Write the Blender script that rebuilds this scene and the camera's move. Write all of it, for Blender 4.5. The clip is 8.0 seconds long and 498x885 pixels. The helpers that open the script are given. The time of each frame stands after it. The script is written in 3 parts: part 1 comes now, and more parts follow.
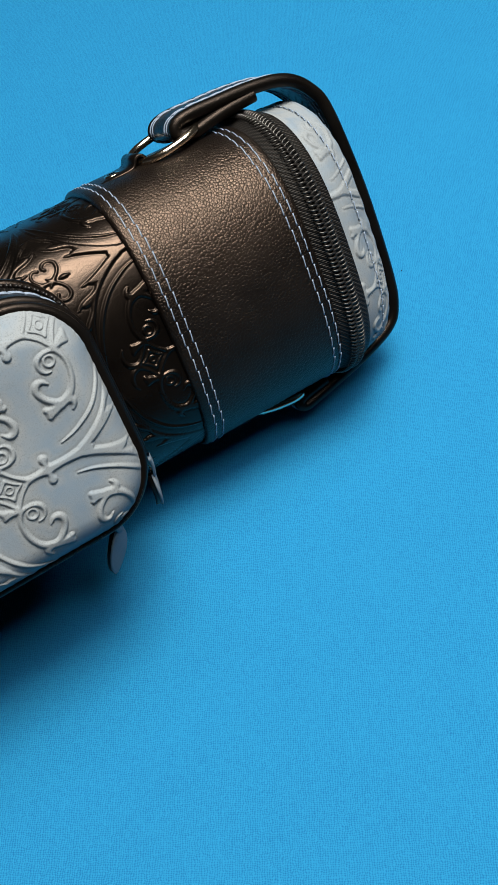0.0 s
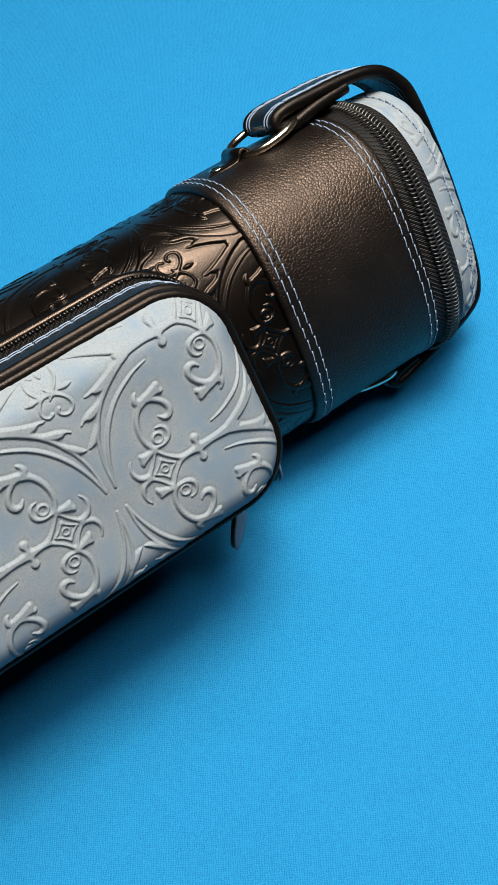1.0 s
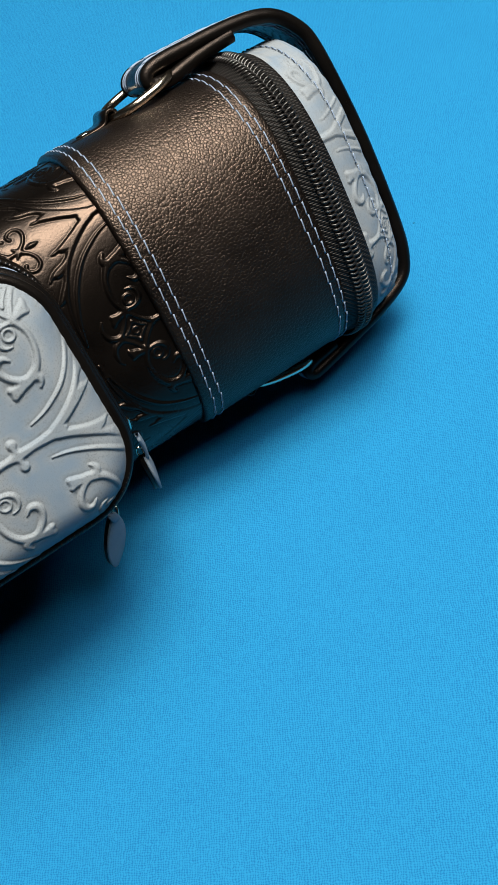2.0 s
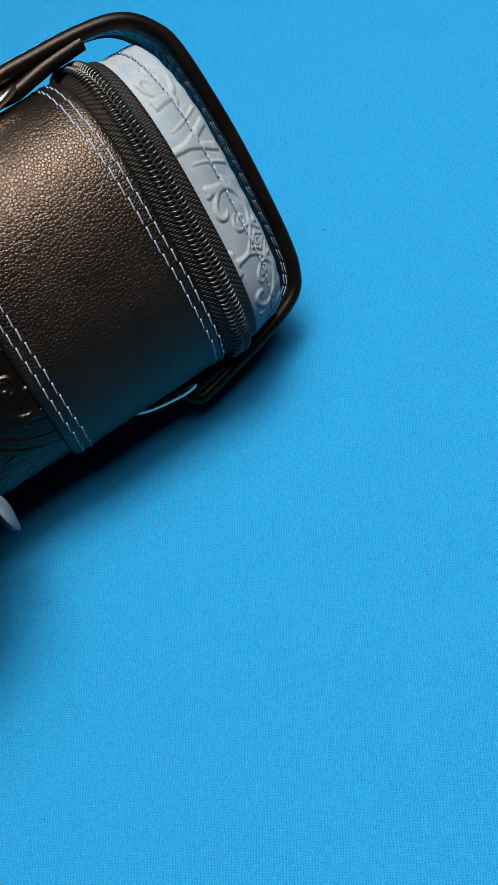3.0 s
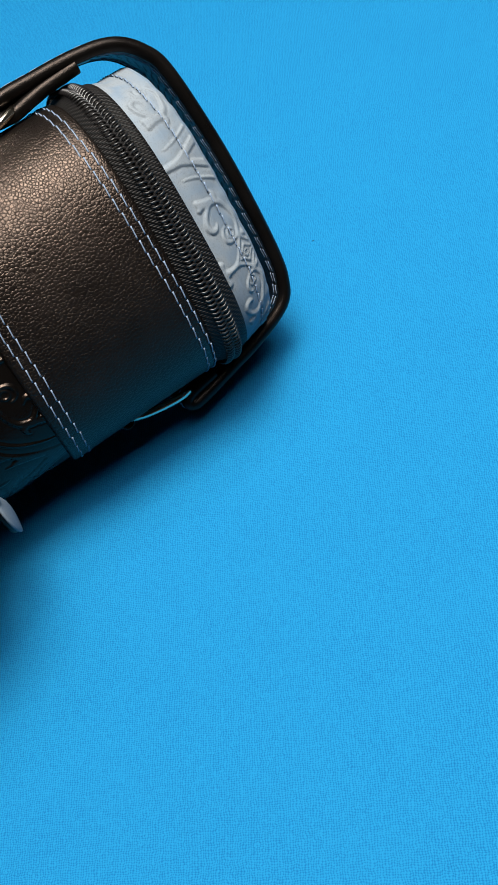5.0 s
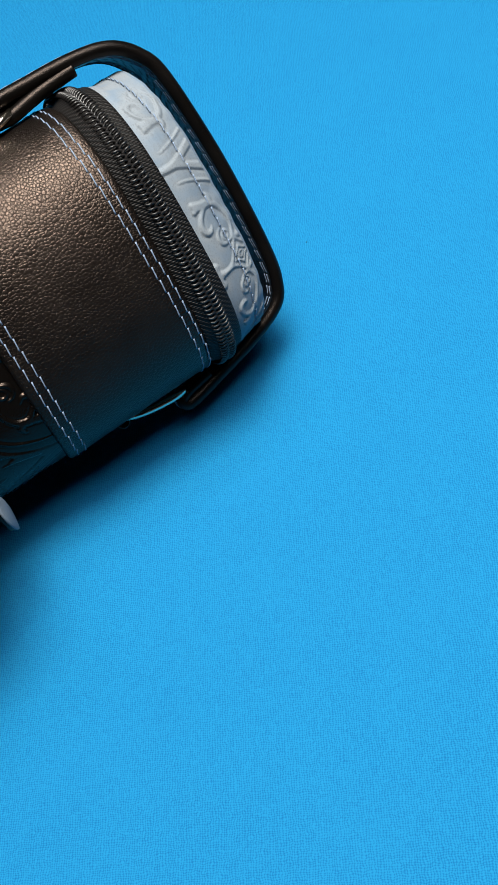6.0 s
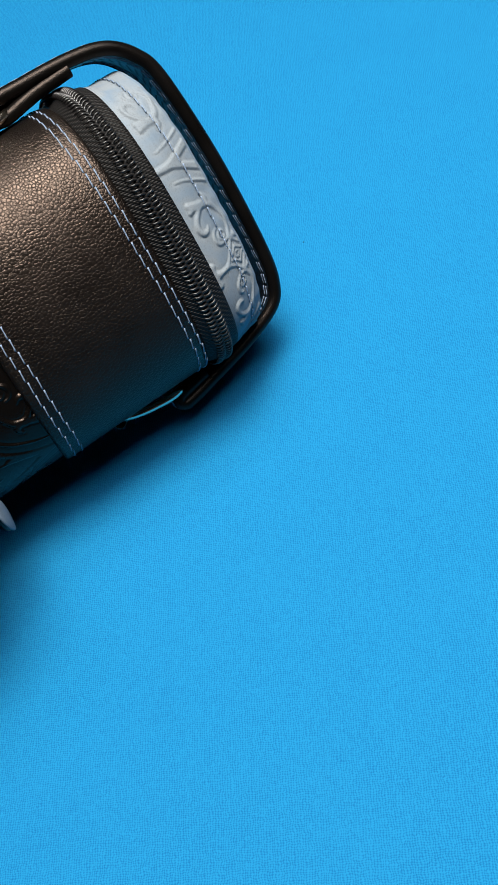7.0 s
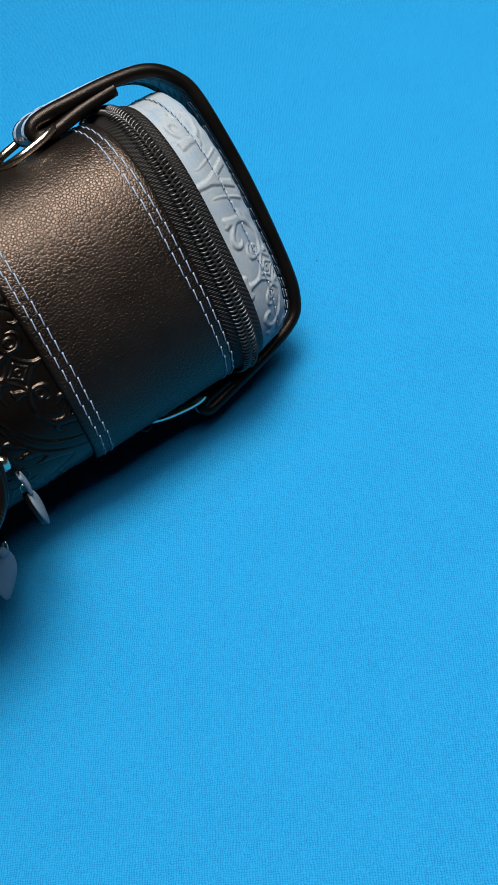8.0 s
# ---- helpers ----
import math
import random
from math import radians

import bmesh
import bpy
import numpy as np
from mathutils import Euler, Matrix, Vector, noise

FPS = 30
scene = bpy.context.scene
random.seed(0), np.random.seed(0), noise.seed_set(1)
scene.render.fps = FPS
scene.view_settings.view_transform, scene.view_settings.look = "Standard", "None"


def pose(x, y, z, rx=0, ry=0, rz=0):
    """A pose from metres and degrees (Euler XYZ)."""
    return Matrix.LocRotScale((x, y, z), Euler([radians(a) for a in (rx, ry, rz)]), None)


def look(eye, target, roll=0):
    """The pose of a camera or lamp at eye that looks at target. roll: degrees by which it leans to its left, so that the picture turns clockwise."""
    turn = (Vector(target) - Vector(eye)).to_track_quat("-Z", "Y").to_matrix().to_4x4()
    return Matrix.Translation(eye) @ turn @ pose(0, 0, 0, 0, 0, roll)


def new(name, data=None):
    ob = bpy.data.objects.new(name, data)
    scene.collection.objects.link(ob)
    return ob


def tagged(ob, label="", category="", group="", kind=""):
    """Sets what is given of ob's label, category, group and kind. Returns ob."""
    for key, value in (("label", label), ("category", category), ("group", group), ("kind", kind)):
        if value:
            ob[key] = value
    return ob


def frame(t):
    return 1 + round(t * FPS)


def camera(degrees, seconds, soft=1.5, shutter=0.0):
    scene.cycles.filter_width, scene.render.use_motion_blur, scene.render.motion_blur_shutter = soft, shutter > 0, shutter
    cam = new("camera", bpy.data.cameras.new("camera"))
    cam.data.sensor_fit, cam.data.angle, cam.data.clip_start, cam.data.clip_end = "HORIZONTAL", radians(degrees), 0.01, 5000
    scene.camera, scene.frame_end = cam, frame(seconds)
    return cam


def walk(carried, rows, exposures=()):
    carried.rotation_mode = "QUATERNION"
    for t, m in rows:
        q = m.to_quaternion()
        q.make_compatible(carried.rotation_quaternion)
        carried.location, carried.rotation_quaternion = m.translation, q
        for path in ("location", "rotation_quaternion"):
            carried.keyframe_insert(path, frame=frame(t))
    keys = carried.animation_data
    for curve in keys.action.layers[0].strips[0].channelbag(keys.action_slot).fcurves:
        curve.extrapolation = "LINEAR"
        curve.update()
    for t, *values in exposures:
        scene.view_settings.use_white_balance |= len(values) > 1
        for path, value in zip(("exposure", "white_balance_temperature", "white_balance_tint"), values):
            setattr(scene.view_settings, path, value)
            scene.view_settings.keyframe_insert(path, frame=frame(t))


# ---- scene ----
# World: x runs along the case towards its lid, y away from the camera, z up; the case's middle is over the origin.
cam = camera(29.2, 8.0, soft=1.25)
METRES, TILT, LEAN, TURN = 0.28, -55.227, 4.948, -32.618
START = (-0.10579, -0.27387, 0.37145)
ROWS = [
    (0.0, 0.0, 0.0, 0.0, 0.0, 0.0, -0.0),
    (0.2, -0.0616, 0.0212, 0.0018, -0.329, -0.097, 0.817),
    (0.5, -0.1627, -0.0211, -0.0157, -0.79, 0.07, 1.8),
    (0.8, -0.1958, -0.0636, -0.0131, -0.777, -0.154, 2.541),
    (1.0, -0.1861, -0.0655, -0.0307, -0.64, 0.06, 2.9),
    (1.3, -0.1478, -0.0374, -0.0428, -0.006, -0.054, 3.275),
    (1.5, -0.1084, -0.0129, -0.0333, 0.63, -0.25, 3.37),
    (1.7, -0.0473, 0.0305, -0.029, 1.425, -0.339, 3.458),
    (2.0, 0.0588, 0.1199, -0.0213, 2.77, -0.64, 3.62),
    (2.2, 0.1324, 0.1638, -0.0065, 3.542, -0.961, 3.819),
    (3.3, 0.2922, 0.2161, 0.0222, 5.311, -1.536, 5.241),
    (3.5, 0.2929, 0.2093, 0.0157, 5.56, -1.18, 5.42),
    (4.0, 0.287, 0.1922, 0.0167, 5.29, -1.26, 5.57),
    (4.2, 0.2874, 0.1848, 0.018, 5.133, -1.322, 5.574),
    (5.3, 0.2981, 0.1638, 0.0168, 4.99, -0.679, 5.549),
    (5.5, 0.2939, 0.159, 0.0156, 4.76, -0.76, 5.57),
    (6.0, 0.2974, 0.1512, 0.0162, 4.75, -0.89, 5.51),
    (6.5, 0.3012, 0.1534, 0.0157, 4.89, -0.94, 5.59),
    (7.0, 0.3013, 0.1518, 0.0159, 4.72, -0.89, 5.61),
    (7.5, 0.3036, 0.1526, 0.0157, 4.21, -0.5, 5.07),
    (7.8, 0.2716, 0.124, 0.0074, 3.341, -0.18, 4.515),
    (8.0, 0.2113, 0.0762, -0.0057, 2.28, 0.38, 4.09),
]
walk(cam, [(t, pose(*START, TILT, LEAN, TURN) @ pose(METRES * x, METRES * y, METRES * z, 90 + pitch, roll, yaw)) for t, x, y, z, yaw, pitch, roll in ROWS],
     exposures=[(0.0, -0.04, 7250, 10), (0.5, 0.14, 7200, 10), (1.0, 0.13, 7150, 10), (2.0, 0.04, 7150, 10), (3.5, 0.02, 6850, 10), (5.5, 0.03, 6750, 10), (8.0, 0.05, 6750, 10)])

# ---- light: one warm overhead softbox in a plain room ----
world = bpy.data.worlds.new("world")
scene.world = world
world.use_nodes = True
world.node_tree.nodes["Background"].inputs[0].default_value = (0.8, 0.9, 1.0, 1)
world.node_tree.nodes["Background"].inputs[1].default_value = 0.02


def area(name, eye, target, size, watts, colour):
    data = bpy.data.lights.new(name, "AREA")
    data.shape, data.size, data.energy, data.color = "SQUARE", size, watts, colour
    lamp = new(name, data)
    lamp.matrix_world = look(eye, target)
    return lamp


area("softbox_light", (0.24, -0.10, 1.4), (0.24, -0.10, 0.0), 1.20, 36, (0.85, 0.94, 1.01))
area("softbox_core_light", (0.16, -0.08, 1.38), (0.16, -0.08, 0.0), 0.46, 32, (1.0, 0.92, 0.82))


# ---- materials ----
def nodes_of(name):
    m = bpy.data.materials.new(name)
    m.use_nodes = True
    tree = m.node_tree
    return m, tree, tree.nodes["Principled BSDF"]


def add(tree, kind, **sockets):
    node = tree.nodes.new(kind)
    for key, value in sockets.items():
        node.inputs[key.replace("_", " ")].default_value = value
    return node


def ramp(tree, source, stops):
    node = tree.nodes.new("ShaderNodeValToRGB")
    el = node.color_ramp.elements
    while len(el) < len(stops):
        el.new(0.5)
    for e, (at, colour) in zip(el, stops):
        e.position, e.color = at, (*colour, 1)
    tree.links.new(source, node.inputs[0])
    return node


def bump(tree, source, strength, distance, normal=None):
    node = add(tree, "ShaderNodeBump", Strength=strength, Distance=distance)
    tree.links.new(source, node.inputs["Height"])
    if normal:
        tree.links.new(normal, node.inputs["Normal"])
    return node.outputs[0]


def maths(tree, op, a, b=0.5, c=0.0):
    node = tree.nodes.new("ShaderNodeMath")
    node.operation = op
    for i, v in enumerate((a, b, c)):
        if isinstance(v, (int, float)):
            node.inputs[i].default_value = v
        else:
            tree.links.new(v, node.inputs[i])
    return node.outputs[0]


def leather(name, dark, light, rough, grain, depth, fine=0.00006, sheen=(1.0, 1.0, 1.0), level=0.5):
    """Pebbled or smooth leather; grain is the size of a pebble in metres."""
    m, tree, p = nodes_of(name)
    link = tree.links.new
    at = tree.nodes.new("ShaderNodeTexCoord").outputs["Object"]
    warp = add(tree, "ShaderNodeTexNoise", Scale=220.0, Detail=3.0)
    link(at, warp.inputs["Vector"])
    shift = tree.nodes.new("ShaderNodeVectorMath")
    shift.operation = "MULTIPLY_ADD"
    link(warp.outputs["Color"], shift.inputs[0])
    shift.inputs[1].default_value = (grain * 0.45,) * 3
    link(at, shift.inputs[2])
    p.inputs["Specular Tint"].default_value = (*sheen, 1)
    p.inputs["Specular IOR Level"].default_value = level
    cells = add(tree, "ShaderNodeTexVoronoi", Scale=1.0 / grain)
    cells.feature = "F1"
    link(shift.outputs[0], cells.inputs["Vector"])
    domes = maths(tree, "SUBTRACT", 1.0, maths(tree, "POWER", cells.outputs["Distance"], 1.8))
    seams = add(tree, "ShaderNodeTexVoronoi", Scale=1.0 / grain)
    seams.feature = "DISTANCE_TO_EDGE"
    link(shift.outputs[0], seams.inputs["Vector"])
    crease = maths(tree, "SMOOTH_MIN", maths(tree, "MULTIPLY", seams.outputs["Distance"], 6.0), 1.0, 0.3)
    domes = maths(tree, "ADD", maths(tree, "MULTIPLY", domes, 0.7), maths(tree, "MULTIPLY", crease, 0.34))
    small = add(tree, "ShaderNodeTexNoise", Scale=1.1 / grain, Detail=3.0)
    link(at, small.inputs["Vector"])
    domes = maths(tree, "ADD", domes, maths(tree, "MULTIPLY", small.outputs["Fac"], 0.40))
    dust = add(tree, "ShaderNodeTexNoise", Scale=2500.0, Detail=2.0)
    link(at, dust.inputs["Vector"])
    wear = add(tree, "ShaderNodeTexNoise", Scale=38.0, Detail=4.0, Roughness=0.6)
    link(at, wear.inputs["Vector"])
    tone = ramp(tree, wear.outputs["Fac"], ((0.35, dark), (0.68, light)))
    link(tone.outputs[0], p.inputs["Base Color"])
    gloss = maths(tree, "MULTIPLY_ADD", wear.outputs["Fac"], 0.22, rough - 0.11)
    link(gloss, p.inputs["Roughness"])
    n1 = bump(tree, domes, 1.0, depth)
    link(bump(tree, dust.outputs["Fac"], 1.0, fine, n1), p.inputs["Normal"])
    return m


def silver_material():
    """Silver-blue leather, coloured greyer and speckled round the stamping."""
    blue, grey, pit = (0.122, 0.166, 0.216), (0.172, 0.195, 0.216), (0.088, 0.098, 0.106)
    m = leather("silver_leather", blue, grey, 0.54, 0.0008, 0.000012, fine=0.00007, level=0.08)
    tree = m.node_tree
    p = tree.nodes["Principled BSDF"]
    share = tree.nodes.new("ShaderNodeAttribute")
    share.attribute_name = "greying"
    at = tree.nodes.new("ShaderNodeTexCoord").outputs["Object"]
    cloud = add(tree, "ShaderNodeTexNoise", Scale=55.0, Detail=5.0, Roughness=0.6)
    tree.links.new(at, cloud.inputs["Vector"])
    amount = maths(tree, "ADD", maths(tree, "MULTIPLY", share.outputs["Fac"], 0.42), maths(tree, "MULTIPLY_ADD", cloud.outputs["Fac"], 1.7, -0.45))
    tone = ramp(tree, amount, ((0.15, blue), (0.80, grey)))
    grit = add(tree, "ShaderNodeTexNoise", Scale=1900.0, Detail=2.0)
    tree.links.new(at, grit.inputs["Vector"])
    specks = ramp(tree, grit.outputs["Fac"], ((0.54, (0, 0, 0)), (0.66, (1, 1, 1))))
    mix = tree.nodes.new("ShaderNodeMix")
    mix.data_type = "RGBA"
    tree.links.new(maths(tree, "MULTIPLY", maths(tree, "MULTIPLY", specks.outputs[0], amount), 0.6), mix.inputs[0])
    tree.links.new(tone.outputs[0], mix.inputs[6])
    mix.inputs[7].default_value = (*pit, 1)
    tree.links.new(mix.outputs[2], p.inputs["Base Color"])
    return m


def cloth_material():
    """Blue plain-knit cloth: upright wales crossed by short courses, a little uneven."""
    m, tree, p = nodes_of("blue_cloth")
    link = tree.links.new
    at = tree.nodes.new("ShaderNodeTexCoord").outputs["Object"]
    turn = add(tree, "ShaderNodeMapping", Rotation=(0, 0, radians(33)))
    link(at, turn.inputs["Vector"])
    warp = add(tree, "ShaderNodeTexNoise", Scale=90.0, Detail=2.0)
    link(turn.outputs[0], warp.inputs["Vector"])
    shift = tree.nodes.new("ShaderNodeVectorMath")
    shift.operation = "MULTIPLY_ADD"
    link(warp.outputs["Color"], shift.inputs[0])
    shift.inputs[1].default_value = (0.0012,) * 3
    link(turn.outputs[0], shift.inputs[2])
    slack = add(tree, "ShaderNodeTexNoise", Scale=420.0, Detail=1.0)
    link(turn.outputs[0], slack.inputs["Vector"])
    loose = tree.nodes.new("ShaderNodeVectorMath")
    loose.operation = "MULTIPLY_ADD"
    link(slack.outputs["Color"], loose.inputs[0])
    loose.inputs[1].default_value = (0.0015,) * 3
    link(shift.outputs[0], loose.inputs[2])
    axes = tree.nodes.new("ShaderNodeSeparateXYZ")
    link(loose.outputs[0], axes.inputs[0])
    wale, course = 0.00092, 0.00078
    u = maths(tree, "DIVIDE", axes.outputs["X"], wale)
    # threads cross over and under, with a dark pit at each corner
    v = maths(tree, "DIVIDE", axes.outputs["Y"], course)
    column = maths(tree, "POWER", maths(tree, "MULTIPLY", maths(tree, "PINGPONG", u, 0.5), 2.0), 0.8)
    loop = maths(tree, "POWER", maths(tree, "MULTIPLY", maths(tree, "PINGPONG", v, 0.5), 2.0), 0.8)
    weave = maths(tree, "ADD", maths(tree, "MULTIPLY", column, 0.55), maths(tree, "MULTIPLY", loop, 0.45))
    cell = tree.nodes.new("ShaderNodeCombineXYZ")
    link(maths(tree, "FLOOR", u), cell.inputs[0])
    link(maths(tree, "FLOOR", v), cell.inputs[1])
    chance = tree.nodes.new("ShaderNodeTexWhiteNoise")
    link(cell.outputs[0], chance.inputs["Vector"])
    fuzz = add(tree, "ShaderNodeTexNoise", Scale=1500.0, Detail=3.0)
    link(at, fuzz.inputs["Vector"])
    patch = add(tree, "ShaderNodeTexNoise", Scale=30.0, Detail=4.0)
    link(at, patch.inputs["Vector"])
    height = maths(tree, "ADD", weave, maths(tree, "MULTIPLY", fuzz.outputs["Fac"], 0.3))
    height = maths(tree, "ADD", height, maths(tree, "MULTIPLY", chance.outputs["Value"], 0.24))
    tone = ramp(tree, maths(tree, "ADD", height, maths(tree, "MULTIPLY", patch.outputs["Fac"], 0.14)),
                ((0.28, (0.001, 0.078, 0.214)), (0.84, (0.003, 0.127, 0.287)), (1.0, (0.005, 0.155, 0.325))))
    link(tone.outputs[0], p.inputs["Base Color"])
    p.inputs["Roughness"].default_value = 0.85
    p.inputs["Specular IOR Level"].default_value = 0.1
    link(bump(tree, height, 0.5, 0.00022), p.inputs["Normal"])
    return m


def plain(name, colour, rough, metal=0.0, noise_scale=0.0, depth=0.0):
    m, tree, p = nodes_of(name)
    p.inputs["Base Color"].default_value = (*colour, 1)
    p.inputs["Roughness"].default_value = rough
    p.inputs["Metallic"].default_value = metal
    if noise_scale:
        at = tree.nodes.new("ShaderNodeTexCoord").outputs["Object"]
        n = add(tree, "ShaderNodeTexNoise", Scale=noise_scale, Detail=3.0)
        tree.links.new(at, n.inputs["Vector"])
        tree.links.new(bump(tree, n.outputs["Fac"], 1.0, depth), p.inputs["Normal"])
        tone = ramp(tree, n.outputs["Fac"], ((0.3, tuple(0.7 * c for c in colour)), (0.7, tuple(min(1, 1.25 * c) for c in colour))))
        tree.links.new(tone.outputs[0], p.inputs["Base Color"])
    return m


def tape_material():
    """Black twill zipper tape: fine slanting ribs."""
    m, tree, p = nodes_of("zipper_tape")
    link = tree.links.new
    at = tree.nodes.new("ShaderNodeTexCoord").outputs["UV"]
    ribs = []
    for axis, scale in (("Y", 1.0), ("DIAGONAL", 0.8)):
        w = add(tree, "ShaderNodeTexWave", Scale=scale * math.tau / (20 * 0.0009))
        w.bands_direction = axis
        link(at, w.inputs["Vector"])
        ribs.append(w.outputs["Fac"])
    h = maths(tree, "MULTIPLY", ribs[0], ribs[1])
    # Grooves between the ribs are toned darker: their shade is put into the colour.
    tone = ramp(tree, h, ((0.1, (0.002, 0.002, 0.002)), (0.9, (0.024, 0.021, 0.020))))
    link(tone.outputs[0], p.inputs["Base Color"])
    p.inputs["Roughness"].default_value = 0.5
    p.inputs["Specular IOR Level"].default_value = 0.14
    link(bump(tree, h, 1.0, 0.0003), p.inputs["Normal"])
    return m


CLOTH = cloth_material()
PEBBLED = leather("pebbled_black_leather", (0.0016, 0.0013, 0.0012), (0.0030, 0.0024, 0.0021), 0.36, 0.0012, 0.00017, sheen=(1.0, 0.74, 0.60), level=0.46)
SMOOTH = leather("smooth_black_leather", (0.0018, 0.0016, 0.0015), (0.0034, 0.0030, 0.0028), 0.31, 0.0007, 0.000035, sheen=(1.0, 0.80, 0.70), level=0.16)
STAMPED = leather("stamped_black_leather", (0.0010, 0.0009, 0.0009), (0.0022, 0.0018, 0.0016), 0.28, 0.0012, 0.00003, fine=0.00003, sheen=(1.0, 0.74, 0.60), level=0.33)
SILVER = silver_material()
THREAD = plain("pale_blue_thread", (0.145, 0.195, 0.275), 0.6, noise_scale=2500, depth=0.0001)
COIL = plain("black_nylon_coil", (0.008, 0.007, 0.007), 0.35)
GOLD_THREAD = plain("brown_thread", (0.020, 0.013, 0.009), 0.5, noise_scale=2500, depth=0.0001)
TAPE = tape_material()
NICKEL = plain("nickel", (0.72, 0.62, 0.50), 0.18, 1.0)
FLOOR = plain("dark_floor", (0.022, 0.021, 0.020), 0.6, noise_scale=60, depth=0.0004)
WALL = plain("grey_paint", (0.045, 0.047, 0.050), 0.8, noise_scale=40, depth=0.0005)


# ---- mesh helpers ----
def mesh_of(verts, faces, uv=None, smooth=True):
    me = bpy.data.meshes.new("mesh")
    me.from_pydata(np.asarray(verts, float).reshape(-1, 3).tolist(), [], faces)
    if smooth:
        me.polygons.foreach_set("use_smooth", [True] * len(me.polygons))
    if uv is not None:
        layer = me.uv_layers.new(name="uv")
        loops = np.empty(len(me.loops), int)
        me.loops.foreach_get("vertex_index", loops)
        layer.data.foreach_set("uv", np.asarray(uv, float).reshape(-1, 2)[loops].ravel())
    return me


def grid(verts, closed_u=False, closed_v=False, uv=None, flip=False):
    """A mesh from an array of places [nu, nv, 3]."""
    nu, nv = verts.shape[:2]
    i, j = np.meshgrid(np.arange(nu if closed_u else nu - 1), np.arange(nv if closed_v else nv - 1), indexing="ij")
    i2, j2 = (i + 1) % nu, (j + 1) % nv
    quads = np.stack([i * nv + j, i2 * nv + j, i2 * nv + j2, i * nv + j2], -1).reshape(-1, 4)
    if flip:
        quads = quads[:, ::-1]
    return mesh_of(verts, quads.tolist(), uv)


def greying(me, share):
    """Notes on a mesh where its colour turns grey round the stamping."""
    me.attributes.new("greying", "FLOAT", "POINT").data.foreach_set("value", share.ravel().astype(np.float32))


def joined(pieces):
    """One mesh from many (verts, faces)."""
    vs, fs, k = [], [], 0
    for v, f in pieces:
        v = np.asarray(v, float).reshape(-1, 3)
        vs.append(v)
        fs += [[a + k for a in face] for face in f]
        k += len(v)
    return mesh_of(np.concatenate(vs), fs)


def part(name, me, mat, parent, label="", kind=""):
    if not me.materials:
        me.materials.append(mat)
    ob = new(name, me)
    ob.parent = parent
    return tagged(ob, label, kind=kind)


def smooth_line(points, count):
    """A Catmull-Rom curve through points [k, d], evenly sampled by length."""
    p = np.asarray(points, float)
    p = np.vstack([2 * p[0] - p[1], p, 2 * p[-1] - p[-2]])
    u = np.linspace(0, 1, 24, endpoint=False)[:, None]
    out = []
    for a, b, c, d in zip(p[:-3], p[1:-2], p[2:-1], p[3:]):
        out.append(0.5 * (2 * b + (c - a) * u + (2 * a - 5 * b + 4 * c - d) * u ** 2 + (3 * b - a - 3 * c + d) * u ** 3))
    out = np.vstack(out + [p[-2:-1]])
    s = np.concatenate([[0], np.cumsum(np.linalg.norm(np.diff(out[:, :3], axis=0), axis=1))])
    return np.stack([np.interp(np.linspace(0, s[-1], count), s, out[:, k]) for k in range(out.shape[1])], 1)


def tube(path, radius, sides=10, closed=False, caps=True):
    """(verts, faces) of a round bar along path [k, 3]; radius may vary along it."""
    p = np.asarray(path, float)
    k = len(p)
    d = np.roll(p, -1, 0) - np.roll(p, 1, 0) if closed else np.gradient(p, axis=0)
    d /= np.linalg.norm(d, axis=1)[:, None]
    up = np.array([0.31, 0.87, 0.38])
    a = np.cross(d, up)
    a /= np.linalg.norm(a, axis=1)[:, None]
    b = np.cross(d, a)
    r = np.broadcast_to(radius, k)[:, None, None]
    q = np.linspace(0, math.tau, sides, endpoint=False)
    v = p[:, None] + r * (a[:, None] * np.cos(q)[None, :, None] + b[:, None] * np.sin(q)[None, :, None])
    f = [[i * sides + j, i * sides + (j + 1) % sides, (i + 1) % k * sides + (j + 1) % sides, (i + 1) % k * sides + j]
         for i in range(k if closed else k - 1) for j in range(sides)]
    if caps and not closed:
        f += [list(range(sides))[::-1], [(k - 1) * sides + j for j in range(sides)]]
    return v.reshape(-1, 3), f


# ---- the case's section: x along the case, n out of its front, t up its front, s the arc round it ----
HALF_N, HALF_T, POWER = 0.0479, 0.0565, 2.774
_a = np.linspace(-np.pi, np.pi, 2881)
_r = (np.abs(np.cos(_a) / HALF_N) ** POWER + np.abs(np.sin(_a) / HALF_T) ** POWER) ** (-1 / POWER)
_pn, _pt = _r * np.cos(_a), _r * np.sin(_a)
_s = np.concatenate([[0], np.cumsum(np.hypot(np.diff(_pn), np.diff(_pt)))])
_s -= _s[1440]
GIRTH = _s[-1] - _s[0]
_tn, _tt = np.gradient(_pn, _s), np.gradient(_pt, _s)


def section(s, lift=0.0, scale=1.0):
    s = (np.asarray(s, float) - _s[0]) % GIRTH + _s[0]
    n, t = np.interp(s, _s, _pn), np.interp(s, _s, _pt)
    a, b = np.interp(s, _s, _tn), np.interp(s, _s, _tt)
    k = np.hypot(a, b)
    return n * scale + lift * b / k, t * scale - lift * a / k


def place(x, n, t):
    x, n, t = np.broadcast_arrays(x, n, t)
    return np.stack([x, -n, t], -1).astype(float)


def wrap(x, s, lift, scale=1.0):
    return place(x, *section(s, lift, scale))


